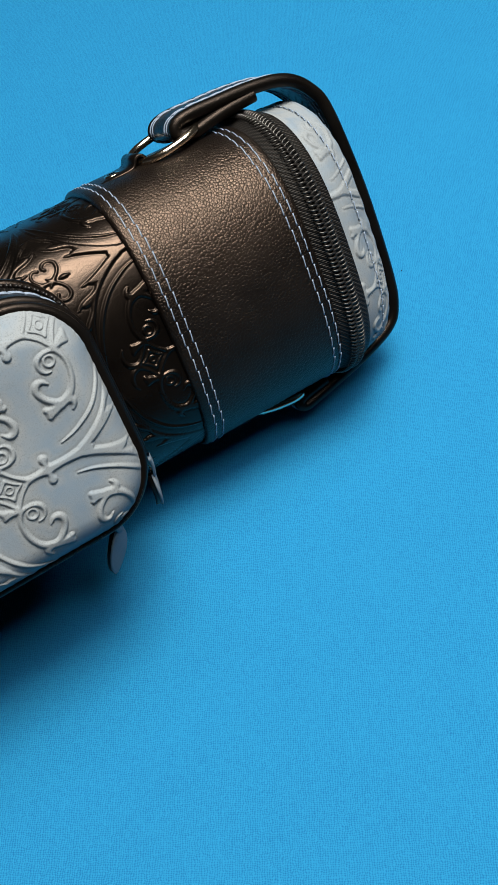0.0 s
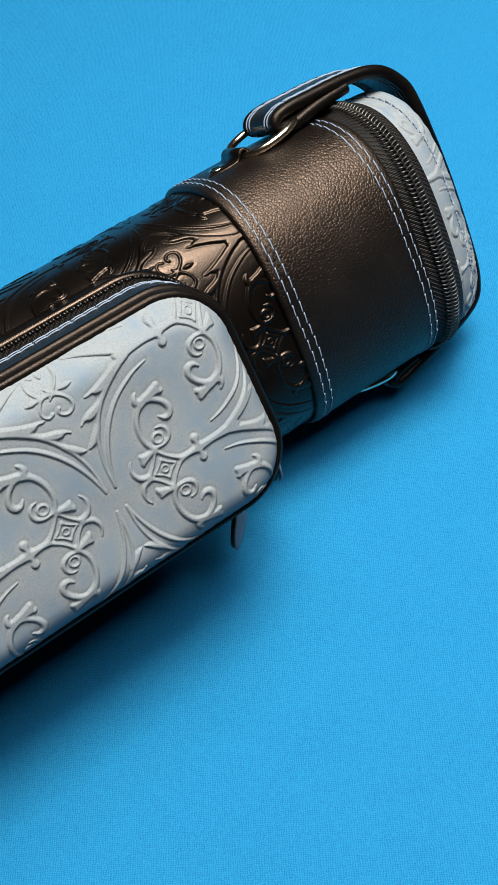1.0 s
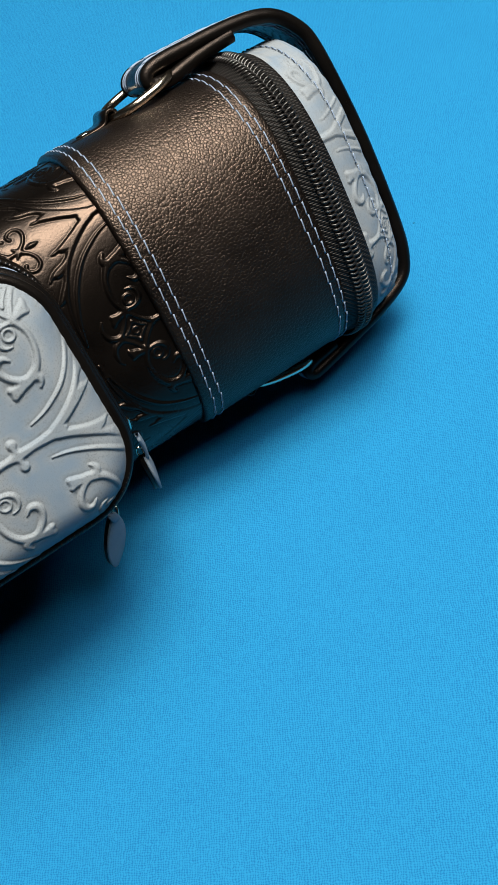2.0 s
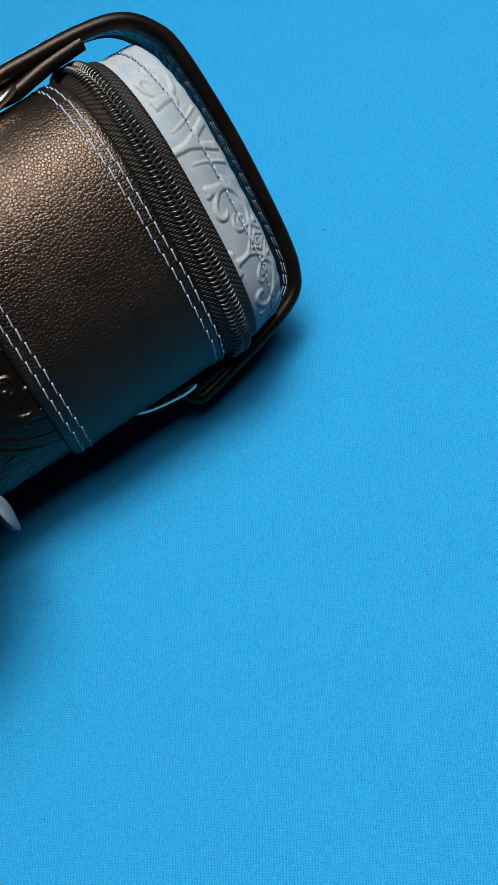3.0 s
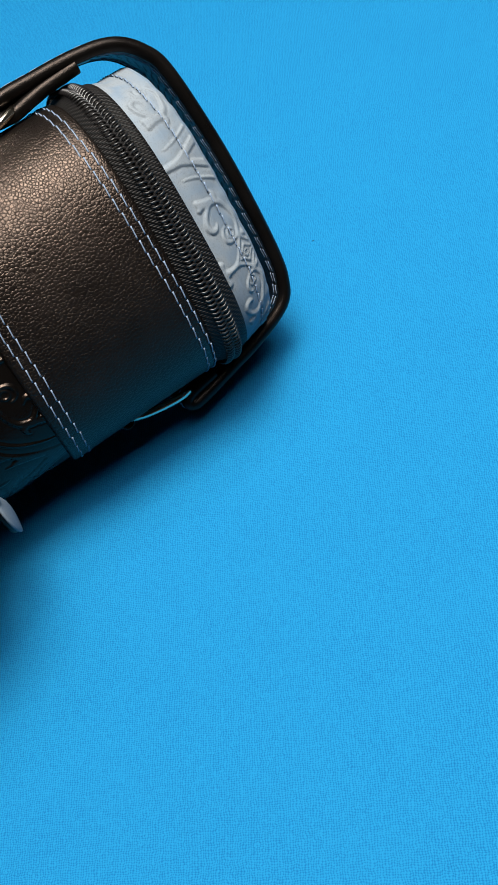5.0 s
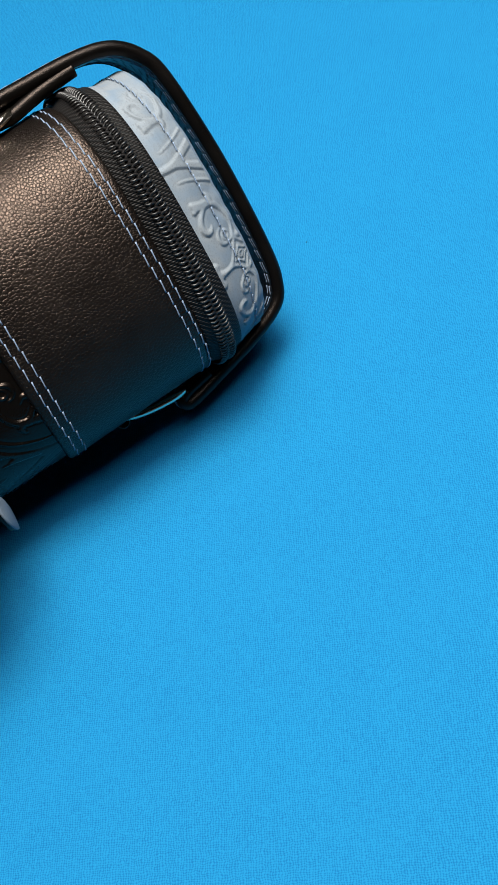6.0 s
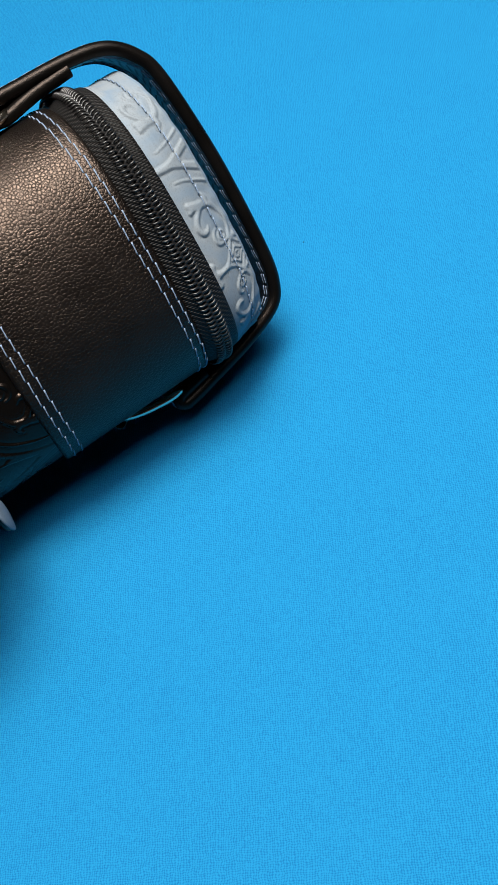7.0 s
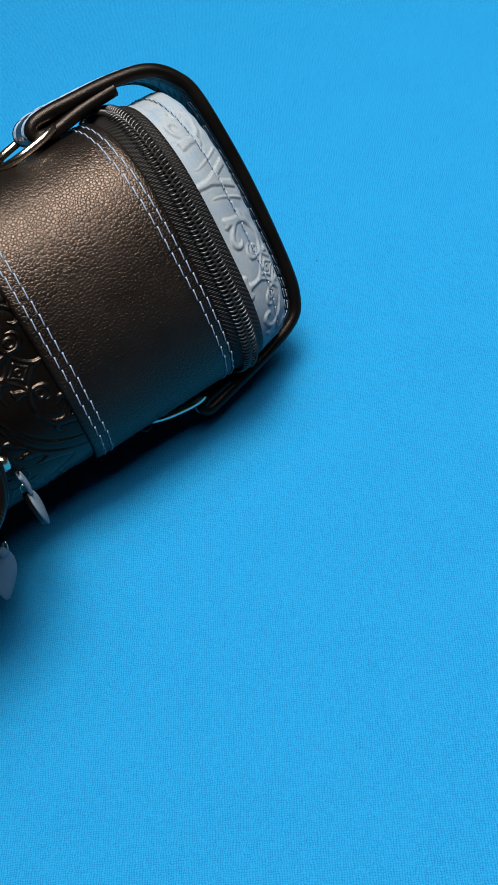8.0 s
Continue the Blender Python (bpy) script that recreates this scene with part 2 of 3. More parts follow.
def sleeve(profile, ns=320, wobble=0.0):
    """A closed sleeve round the case; profile: rows of x, lift and scale along it."""
    s = np.linspace(-GIRTH / 2, GIRTH / 2, ns, endpoint=False)
    prof = np.array([(*row, 1.0)[:3] for row in profile], float)
    X, S = np.meshgrid(prof[:, 0], s, indexing="ij")
    lift, scale = prof[:, 1:2] + 0 * S, prof[:, 2:3] + 0 * S
    if wobble:
        X = X + wobble * np.sin(S * 410) * np.sin(S * 97 + 1)
    return grid(wrap(X, S, lift, scale), closed_v=True, uv=np.stack([X, S], -1), flip=True)


# ---- the stamped ornament: strokes of (u, v, half width) in millimetres, one quarter of a star; mirrored and repeated ----
CELL_U, CELL_V = 72.6, 43.0
STEM = [(26.6, 0, 1.0), (30.4, 0, .95), (33.6, 0, 1.5), (38.9, 0, 1.15), (43.9, 0, 1.5), (47.5, 0, 2.0), (49.5, 0, 1.4)]
KNOB = [(33.6, .3, 1.2), (33.6, 1.8, .95), (33.65, 2.9, 1.1), (33.7, 3.8, 1.5)]
LEAF = [(1.8, 4.2, .2), (2.0, 11.8, .35), (3.4, 18.6, .5), (6.0, 24.8, .65), (10.2, 31.3, .85), (13.7, 34.7, 1.0), (18.3, 38.4, 1.2), (22.6, 40.9, 1.4), (25.6, 42.4, 1.7)]
THORN_LOW = [(6.4, 25.8, .7), (4.5, 23.7, 1.0), (2.4, 21.6, .9), (.5, 20.7, .12)]
THORN_MID = [(10.6, 32.3, .8), (8.4, 31.1, 1.25), (6.2, 30.3, 1.4), (4.1, 29.8, .85), (1.9, 28.8, .12)]
THORN_TOP = [(21.0, 40.3, 1.2), (17.5, 38.5, 1.5), (14.2, 37.0, 1.65), (11.0, 36.6, 1.0), (7.4, 36.5, .12)]
ARC = [(30.8, 37.0, .12), (26.6, 36.1, .35), (22.9, 34.6, .5), (16.6, 31.0, .62), (11.5, 26.2, .72), (7.3, 20.2, .7), (4.0, 12.6, .5), (1.9, 4.1, .2)]
SIDE_OUT = [(19.4, 7.6, .7), (22.6, 3.5, .45), (26.6, 0, .8)]
SIDE_IN = [(19.4, 7.6, .7), (16.7, 3.6, .45), (13.2, 0, .8)]
SMALL_OUT = [(19.7, 3.6, .3), (21.6, 1.6, .25), (23.9, 0, .3)]
SMALL_IN = [(19.7, 3.6, .3), (17.8, 1.6, .25), (15.5, 0, .3)]
PETAL = [(19.0, 7.8, .9), (16.8, 7.4, 1.15), (15.0, 6.9, 1.3), (14.0, 6.0, 1.0), (13.7, 5.2, .65)]
PETAL_TIP = [(15.4, 7.1, 1.15), (14.5, 7.8, .95), (14.0, 8.3, .65)]
HORN = [(13.4, .4, 1.0), (11.6, .9, 1.0), (10.1, 1.9, .9), (9.0, 4.2, .7), (9.1, 6.7, .4), (10.2, 8.7, .12)]
CRESCENT = [(19.6, 8.3, .5), (23.3, 8.0, .7), (26.0, 9.4, .85), (26.5, 12.0, .7), (25.2, 14.0, .4), (23.2, 14.4, .15)]
CURL = [(19.4, 8.0, .9), (17.5, 12.6, .8), (17.9, 18.1, .9), (20.0, 22.4, 1.0), (22.8, 24.6, 1.35), (25.7, 25.4, 1.5), (28.6, 26.2, 1.5), (29.9, 25.8, 1.25), (30.5, 25.1, 1.0)]
CURL_KNOB = [(22.6, 24.8, 1.3), (21.3, 25.9, 1.2), (21.5, 27.5, .8), (22.4, 28.6, .4)]
CURL_TIP = [(28.6, 26.3, 1.5), (29.7, 27.0, 1.3), (30.1, 27.6, 1.05)]
HOOK = [(24.9, 25.3, 1.2), (27.6, 23.4, 1.0), (29.8, 21.0, .95), (30.7, 18.2, 1.1), (29.9, 16.2, 1.15), (27.9, 15.8, .85), (26.1, 17.5, .2)]
SCOOPS = [(9.5, 34.8, 1.5), (3.7, 27.9, 1.45), (.9, 19.5, 1.0)]
CIRCLES = [(22.5, 10.9, 1.75, .5), (19.7, 0.0, 1.25, .25)]
SCROLL = [(-.7, .3, .8), (1.7, 2.2, .6), (3.1, 4.4, .7), (3.1, 6.8, .7), (1.2, 8.3, .6), (-.9, 8.0, .6), (-2.2, 6.5, .6), (-1.4, 5.3, .75)]
SCROLL_SMALL = [(-5.4, .6, .6), (-7.2, 3.2, .5), (-7.1, 5.4, .5), (-5.6, 6.6, .55), (-4.0, 6.0, .65)]
BUD = [(1.6, 0, .2), (3.8, 0, 1.15), (6.2, 0, .1)]
BUD_SMALL = [(-10.4, 0, .15), (-8.4, 0, 1.1), (-6.3, 0, .6), (-4.9, 0, .9)]
WEDGE = [(-.6, 0, 1.0), (-1.6, .8, .7), (-2.7, 1.9, .15)]
LINK = [(-4.9, 0, .8), (-3.4, .2, .45), (-1.6, 0, .7)]


def stroke_segments(strokes):
    """Each stroke as rows of short straight pieces."""
    rows = []
    for st in strokes:
        line = smooth_line(st, 61)
        for _ in range(5):      # round the turns off
            line[1:-1] = (line[:-2] + 2 * line[1:-1] + line[2:]) / 4
        line = line[::3]
        rows.append(np.hstack([line[:-1], line[1:]]))
    return rows


STAR_SEGMENTS = stroke_segments([STEM, KNOB, LEAF, THORN_LOW, THORN_MID, THORN_TOP, ARC, SIDE_OUT, SIDE_IN, SMALL_OUT, SMALL_IN,
                                 PETAL, PETAL_TIP, HORN, CRESCENT, CURL, CURL_KNOB, CURL_TIP, HOOK])
FLEUR_SEGMENTS = stroke_segments([[(a, b, 0.72 * w) for a, b, w in st] for st in (SCROLL, SCROLL_SMALL, BUD, BUD_SMALL, WEDGE, LINK)])


def ridge(edge, width):
    """Height of a rounded ridge and its pressed-in border; edge: millimetres outside the stroke (inside: minus)."""
    inside = np.clip((0.12 - edge) / np.clip(width + 0.12, 0.17, 0.95), 0, 1)
    top = (0.5 * np.sqrt(1 - (1 - inside) ** 2) + 0.25 * (1 - np.cos(np.pi * inside))) * np.minimum(0.4 + 0.6 * width, 1.0)
    return top - 0.16 * np.exp(-np.clip(edge, 0, None) ** 2 / 0.5) * (edge > 0)


def merged(a, b, soft=0.9):
    """The greater of two, with a fillet where they meet."""
    return np.maximum(a, b) + np.clip(soft - np.abs(a - b), 0, None) ** 2 / (4 * soft)


def ridges(u, v, strokes):
    """Millimetres inside the nearest stroke (outside: minus), and its half width."""
    total, width_there = np.full(u.shape, -9.0), np.zeros(u.shape)
    for segments in strokes:
        near = np.flatnonzero((u > segments[:, [0, 3]].min() - 3.6) & (u < segments[:, [0, 3]].max() + 3.6)
                              & (v > segments[:, [1, 4]].min() - 3.6) & (v < segments[:, [1, 4]].max() + 3.6))
        pu, pv = u[near], v[near]
        best, wide = np.full(pu.shape, -9.0), np.zeros(pu.shape)
        for ax, ay, aw, bx, by, bw in segments:
            dx, dy = bx - ax, by - ay
            k = np.clip(((pu - ax) * dx + (pv - ay) * dy) / (dx * dx + dy * dy + 1e-9), 0, 1)
            w = 1.02 * (aw + (bw - aw) * k) + 0.05
            e = w - np.hypot(pu - ax - k * dx, pv - ay - k * dy)
            better = e > best
            best, wide = np.where(better, e, best), np.where(better, w, wide)
        width_there[near] = np.where(best > total[near], wide, width_there[near])
        total[near] = merged(total[near], best)
    return total, width_there


def ornament(u, v):
    """The stamped pattern at (u, v) millimetres: its relief, 1 for the highest ridges, and how near a ridge is, 0 to 1."""
    shape = np.broadcast(u, v).shape
    u, v = (np.broadcast_to(a, shape).ravel().astype(float) for a in (u, v))
    fu = np.abs((u + CELL_U) % (2 * CELL_U) - CELL_U)
    fv = np.abs((v + CELL_V) % (2 * CELL_V) - CELL_V)
    best, wide = np.full(fu.shape, -9.0), np.ones(fu.shape)
    for a, b in ((fu, fv), (CELL_U - fu, CELL_V - fv)):
        e, w = ridges(a, b, STAR_SEGMENTS)
        for cu, cv, r in SCOOPS:      # hollow the barbs under their tips
            e = np.minimum(e, np.hypot(a - cu, b - cv) - r)
        for cu, cv, r, cw in CIRCLES:
            ec = cw - np.abs(np.hypot(a - cu, b - cv) - r)
            w, e = np.where(ec > e, cw, w), np.maximum(e, ec)
        best, wide = np.where(e > best, e, best), np.where(e > best, w, wide)
    # the clover stands half-way between two stars
    su = (u + CELL_U) % (2 * CELL_U) - CELL_U
    sv = np.abs((v - CELL_V + CELL_V) % (2 * CELL_V) - CELL_V)
    e, w = ridges(su, sv, FLEUR_SEGMENTS)
    best, wide = np.where(e > best, e, best), np.where(e > best, w, wide)
    return ridge(-best, wide).reshape(shape), np.clip(1 + best / 3.4, 0, 1).reshape(shape)


# ---- room and cloth ----
def slab(name, lo, hi, mat, label, category):
    v = [(x, y, z) for x in (lo[0], hi[0]) for y in (lo[1], hi[1]) for z in (lo[2], hi[2])]
    f = [[0, 1, 3, 2], [4, 6, 7, 5], [0, 4, 5, 1], [2, 3, 7, 6], [0, 2, 6, 4], [1, 5, 7, 3]]
    ob = new(name, mesh_of(v, f, smooth=False))
    ob.data.materials.append(mat)
    return tagged(ob, label, category, kind="structure")


ROOM, HIGH = 2.2, 2.3
slab("floor", (-ROOM, -ROOM, -0.12), (ROOM, ROOM, -0.004), FLOOR, "plain dark floor under the cloth", "floor")
slab("ceiling", (-ROOM, -ROOM, HIGH), (ROOM, ROOM, HIGH + 0.1), WALL, "plain grey ceiling", "ceiling")
slab("wall_north", (-ROOM, ROOM, -0.12), (ROOM, ROOM + 0.1, HIGH), WALL, "plain grey wall", "wall")
slab("wall_south", (-ROOM, -ROOM - 0.1, -0.12), (ROOM, -ROOM, HIGH), WALL, "plain grey wall", "wall")
slab("wall_east", (ROOM, -ROOM - 0.1, -0.12), (ROOM + 0.1, ROOM + 0.1, HIGH), WALL, "plain grey wall", "wall")
slab("wall_west", (-ROOM - 0.1, -ROOM - 0.1, -0.12), (-ROOM, ROOM + 0.1, HIGH), WALL, "plain grey wall", "wall")
cx, cy = np.meshgrid(np.linspace(-0.62, 0.60, 41), np.linspace(-0.31, 0.64, 31), indexing="ij")
cloth = new("ground", grid(np.stack([cx, cy, 0 * cx], -1)))
cloth.data.materials.append(CLOTH)
tagged(cloth, "plain bright blue knitted cloth spread flat", "cloth", kind="structure")

# ---- the case ----
case = new("cue_case")
case.matrix_world = pose(0, 0, 0.069, -32.089)
tagged(case, "black and silver stamped leather cue case lying on blue cloth", "case")


def warp_s(fine_lo, fine_hi, step, coarse=0.006):
    """Arcs round the case, close together between the two given."""
    fine = np.arange(fine_lo, fine_hi, step)
    rest = np.arange(fine_hi, fine_lo + GIRTH - coarse * 0.5, coarse)
    return np.concatenate([fine, rest])


# body: stamped black leather
s = warp_s(-0.075, 0.125, 0.0003)
x = np.concatenate([np.linspace(-0.46, -0.215, 12), np.arange(-0.21, -0.0165, 0.0003)])
X, S = np.meshgrid(x, s, indexing="ij")
relief = 0.0008 * ornament((X + 0.0498) * 1000, (S + 0.0027) * 1000)[0] * (X > -0.212) * np.interp(S, (-0.044, -0.032, 0.045, 0.075), (0.3, 1.0, 1.0, 0.45))
part("body", grid(wrap(X, S, relief), closed_v=True, flip=True), STAMPED, case, "black leather stamped with scrollwork")

# the butt end of the body: a rounded black leather cap
q = np.linspace(0, np.pi / 2, 10)
part("end_cap", sleeve([(-0.4580, .0004), (-0.4590, .0014)] + [(-0.4620 - 0.006 * math.sin(a), 0, 0.12 + 0.90 * math.cos(a)) for a in q] + [(-0.4682, 0, 0.01)], 160), SMOOTH, case, "rounded black leather end cap")

# band: pebbled leather sleeve with a rolled edge
EDGE_L, EDGE_R = -0.0203, 0.0478
band = part("band", sleeve([(EDGE_L, -0.0005), (EDGE_L - .0003, .0008), (EDGE_L + .0002, .0019), (EDGE_L + .0012, .0025), (EDGE_L + .003, .0025), (EDGE_L + .02, .0024),
                            (EDGE_R - .02, .0024), (EDGE_R - .003, .0025), (EDGE_R - .001, .0023), (EDGE_R, .0014), (EDGE_R, -.0005)]), PEBBLED, case, "smooth-grained black pebbled leather")


def stitch_row(at, pitch, length, radius, name, parent, single=False):
    """A row of thread stitches along at(k), which gives places and outward normals for arcs k."""
    pieces = []
    place_of, span = at
    rnd = random.Random(7)
    count = int((span[1] - span[0]) / pitch)
    for i in range(count):
        a = span[0] + pitch * i + rnd.uniform(-.0002, .0002)
        k = np.linspace(0, 1, 6)
        p = place_of(a + k * length)[0]
        nrm = place_of(a + k * length)[1]
        arch = np.sin(k * np.pi) ** 0.6
        knot = 1.0 + 0.5 * np.abs(2 * k - 1) ** 3
        p = p + nrm * ((arch * 1.1 - 0.35) * radius)[:, None]
        p[:, 0] += rnd.uniform(-.0002, .0002) + (k - .5) * 0.0005
        pieces.append(tube(p, radius * knot, 6))
    if single:
        for v, f in pieces:
            part(name, mesh_of(v, f), THREAD, parent)
    else:
        part(name, joined(pieces), THREAD, parent, "pale blue thread", kind="stuff")


def round_case(x, lift, slant=0.0):
    def at(s):
        xs = x - slant * section(s)[1]
        p = wrap(xs, s, lift)
        return p, (wrap(xs, s, lift + 0.001) - p) / 0.001
    return at


for row, slant in ((-0.0165, 0), (-0.0130, 0), (0.0420, 0.030), (0.0453, 0.030)):
    stitch_row((round_case(row, 0.0025, slant), (-0.09, 0.12)), 0.0054, 0.0048, 0.00025, "stitch", band, True)

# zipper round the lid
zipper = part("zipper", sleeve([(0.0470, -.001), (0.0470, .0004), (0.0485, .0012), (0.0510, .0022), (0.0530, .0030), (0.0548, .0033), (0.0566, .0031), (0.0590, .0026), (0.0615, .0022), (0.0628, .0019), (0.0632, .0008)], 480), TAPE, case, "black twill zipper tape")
k = np.linspace(0, 1, 10)
tooth_path = np.stack([0.0003 - 0.0038 * k, 0.0014 * k + 0.0002 * np.sin(k * math.tau), 0.0002 + 0.0011 * np.sin(np.pi * k ** 1.2 * 0.95)], 1)
tooth_mesh = mesh_of(*tube(tooth_path, 0.00047 * (1.0 + 0.40 * np.exp(-((k - .06) / .13) ** 2)) * np.where(k > .95, .7, 1), 8))
tooth_mesh.materials.append(COIL)


def frame_on_case(x, s, lift, mirror):
    p = wrap(np.array([x]), np.array([s]), lift)[0]
    q = wrap(np.array([x]), np.array([s + 0.0005]), lift)[0]
    r = wrap(np.array([x]), np.array([s]), lift + 0.001)[0]
    along, out = (q - p) / np.linalg.norm(q - p), (r - p) / np.linalg.norm(r - p)
    across = np.cross(along, out) * mirror
    m = Matrix([(*col, 0) for col in (across, along, out)] + [(0, 0, 0, 1)]).transposed()
    m.translation = Vector(p)
    return m


PITCH, ZIP_X = 0.0018, 0.0549
for i in range(103):
    for side in (-1, 1):
        arc = -0.080 + PITCH * (i + 0.25 * side)
        ob = new("tooth", tooth_mesh)
        ob.parent = zipper
        ob.matrix_basis = frame_on_case(ZIP_X, arc, 0.0034, side)
rest = []
for arc in np.arange(0.106, GIRTH - 0.082, PITCH):
    for side in (-1, 1):
        m = np.array(frame_on_case(ZIP_X, arc + 0.25 * side * PITCH, 0.0034, side))
        v, f = tube(tooth_path, 0.00045, 4)
        rest.append((v @ m[:3, :3].T + m[:3, 3], f))
part("tooth_row", joined(rest), COIL, zipper, kind="stuff")

# lid: silver stamped leather, closed at its end; its wide faces draw in towards the end
def lid_reach(s):
    """How far the lid's end reaches, as a share of its full length."""
    t = section(s)[1] / HALF_T
    return 1 - np.where(t > 0, 0.14, 0.22) * np.abs(t) ** 3.5


def lid_draw(s):
    return (np.abs(section(s)[0]) / HALF_N) ** 2.0


s = warp_s(-0.085, 0.115, 0.0005)
xs = np.concatenate([[0.0618, 0.0618], np.arange(0.0624, 0.0815, 0.0004)])
lifts = np.interp(xs, (0.0618, 0.0655, 0.068, 0.070, 0.072, 0.0745, 0.078, 0.0815), (.0010, .0008, 0, -.0012, -.0029, -.0052, -.0080, -.0108))
lifts[0] = -.002
rows = [(a, b, 1) for a, b in zip(xs, lifts)] + [(0.0820, -.0120, 1), (0.0821, -.0135, 1), (0.0824, 0, .66), (0.0827, 0, .4), (0.0828, 0, .02)]
prof = np.array(rows)
X, S = np.meshgrid(prof[:, 0], s, indexing="ij")
wall = ((X > 0.0622) & (X < 0.0805)).astype(float)
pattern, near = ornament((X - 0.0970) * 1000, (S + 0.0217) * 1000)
relief = wall * 0.0008 * pattern * np.interp(S, (0.052, 0.060), (1.0, 0.0))
seam = np.exp(-((X - 0.0745) / 0.0007) ** 2) * wall
pucker = 0.00018 * np.sin(S * 520 + 2 * np.sin(S * 130)) * np.clip((X - 0.0735) / 0.004, 0, 1)
X2 = 0.0625 + (X - 0.0625) * lid_reach(S) + 0.8 * pucker


def lid_seam(s):
    xs, lift = 0.0625 + 0.0120 * lid_reach(s), -0.0050 * lid_draw(s)
    p = wrap(xs, s, lift)
    return p, (wrap(xs, s, lift + 0.001) - p) / 0.001


lid_mesh = grid(wrap(X2, S, np.where(prof[:, 1:2] < 0, prof[:, 1:2] * lid_draw(S), prof[:, 1:2]) + relief - 0.0007 * seam + 0.35 * pucker * wall, prof[:, 2:3] + 0 * S), closed_v=True, flip=True)
greying(lid_mesh, near * wall)
lid = part("lid", lid_mesh, SILVER, case, "silver leather stamped with scrollwork")
stitch_row((lid_seam, (-0.09, 0.12)), 0.0046, 0.0036, 0.00024, "stitch", lid, True)

# ---- pocket on the front ----
P_LOW, P_TOP, P_END, P_FAR, P_R = -0.0388, 0.0470, -0.0567, -0.42, 0.0225
P_N = 0.0945


def pocket_outline(count=420):
    """The pocket's edge in (x, t), from the far top end round the lid end to the far bottom end."""
    q = np.linspace(0, np.pi / 2, 40)
    top = np.stack([np.linspace(P_FAR, P_END - P_R, 160), np.full(160, P_TOP)], 1)
    c1 = np.stack([P_END - P_R + P_R * np.sin(q), P_TOP - P_R + P_R * np.cos(q)], 1)
    c2 = np.stack([P_END - P_R + P_R * np.cos(q), P_LOW + P_R - P_R * np.sin(q)], 1)
    low = np.stack([np.linspace(P_END - P_R, P_FAR, 160), np.full(160, P_LOW)], 1)
    line = np.vstack([top, c1[1:], c2, low[1:]])
    bulge = 0.0012 * np.clip((line[:, 0] - P_END + P_R) / P_R, 0, 1) * np.cos((line[:, 1] - 0.003) / 0.045 * np.pi / 2)
    line[:, 0] += bulge
    d = np.concatenate([[0], np.cumsum(np.linalg.norm(np.diff(line, axis=0), axis=1))])
    e = np.linspace(0, d[-1], count)
    return np.stack([np.interp(e, d, line[:, 0]), np.interp(e, d, line[:, 1])], 1), d[-1]


OUT, OUT_LEN = pocket_outline(700)
_d = np.gradient(OUT, axis=0)
_d /= np.linalg.norm(_d, axis=1)[:, None]
OUT_N = np.stack([-_d[:, 1], _d[:, 0]], 1)


def pocket_band(profile):
    """A strip round the pocket's edge; profile: rows of (offset outwards, n)."""
    prof = np.array(profile, float)
    xt = OUT[None] + OUT_N[None] * prof[:, 0][:, None, None]
    uv = np.stack(np.broadcast_arrays(prof[:, 1][:, None], np.linspace(0, OUT_LEN, len(OUT))[None]), -1)
    return grid(place(xt[..., 0], prof[:, 1][:, None], xt[..., 1]), uv=uv)


def pocket_line(offset, n):
    xt = OUT + OUT_N * offset
    return place(xt[:, 0], n, xt[:, 1])


pocket = part("pocket", pocket_band([(-.004, .0815), (0, .0815), (.0016, .0813), (.0026, .0808), (.0031, .0798), (.0029, .0788), (.0023, .0780), (.0022, .0770), (.0023, .0720), (.0024, .0660), (.0020, .0652), (.0006, .0650), (.0002, .0640)]),
              SMOOTH, case, "black leather pocket side")

# front panel, domed and stamped
rows_t = np.concatenate([P_LOW + P_R * (1 - np.cos(np.linspace(0, np.pi / 2, 130)[:-1])), np.linspace(P_LOW + P_R, P_TOP - P_R, 140)[:-1], P_TOP - P_R + P_R * np.sin(np.linspace(0, np.pi / 2, 130))])
edge_x = np.interp(rows_t, OUT[OUT[:, 0] > P_END - P_R - 1e-4][::-1, 1], OUT[OUT[:, 0] > P_END - P_R - 1e-4][::-1, 0])
depth = np.concatenate([[0, .0002], np.arange(.0006, .15, 0.0003), np.linspace(.155, .36, 10)])
T, K = np.meshgrid(rows_t, depth, indexing="ij")
X = edge_x[:, None] - K
corner_x, corner_t = np.maximum(X - (P_END - P_R), 0), np.maximum(np.abs(T - (P_LOW + P_TOP) / 2) - ((P_TOP - P_LOW) / 2 - P_R), 0)
rim = P_R - np.hypot(corner_x, corner_t)
rim = np.where((corner_x > 0) & (corner_t > 0), rim, np.minimum(P_R - corner_t, np.where(corner_x > 0, P_R - corner_x, P_R)))
rim = np.clip(rim, 0, None)
dome = P_N - 0.0100 * (0.14 * np.clip(1 - rim / 0.0225, 0, 1) ** 2 + 0.86 * np.clip(1 - rim / 0.0125, 0, 1) ** 2.3)
lump = 0.0004 * np.sin(X * 95 + 1) * np.sin(T * 120)
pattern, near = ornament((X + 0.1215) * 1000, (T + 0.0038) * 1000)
relief = 0.0010 * pattern * np.clip(rim / 0.0025, 0, 1) * (K < .152)
pinch = 0.00012 * np.sin((X - T) * 1500) * np.clip(1 - rim / 0.003, 0, 1)
panel_mesh = grid(place(X, dome + lump * np.clip(rim / 0.01, 0, 1) + relief + pinch, T), flip=True)
greying(panel_mesh, near)
part("front_panel", panel_mesh, SILVER, pocket, "silver leather stamped with scrollwork")

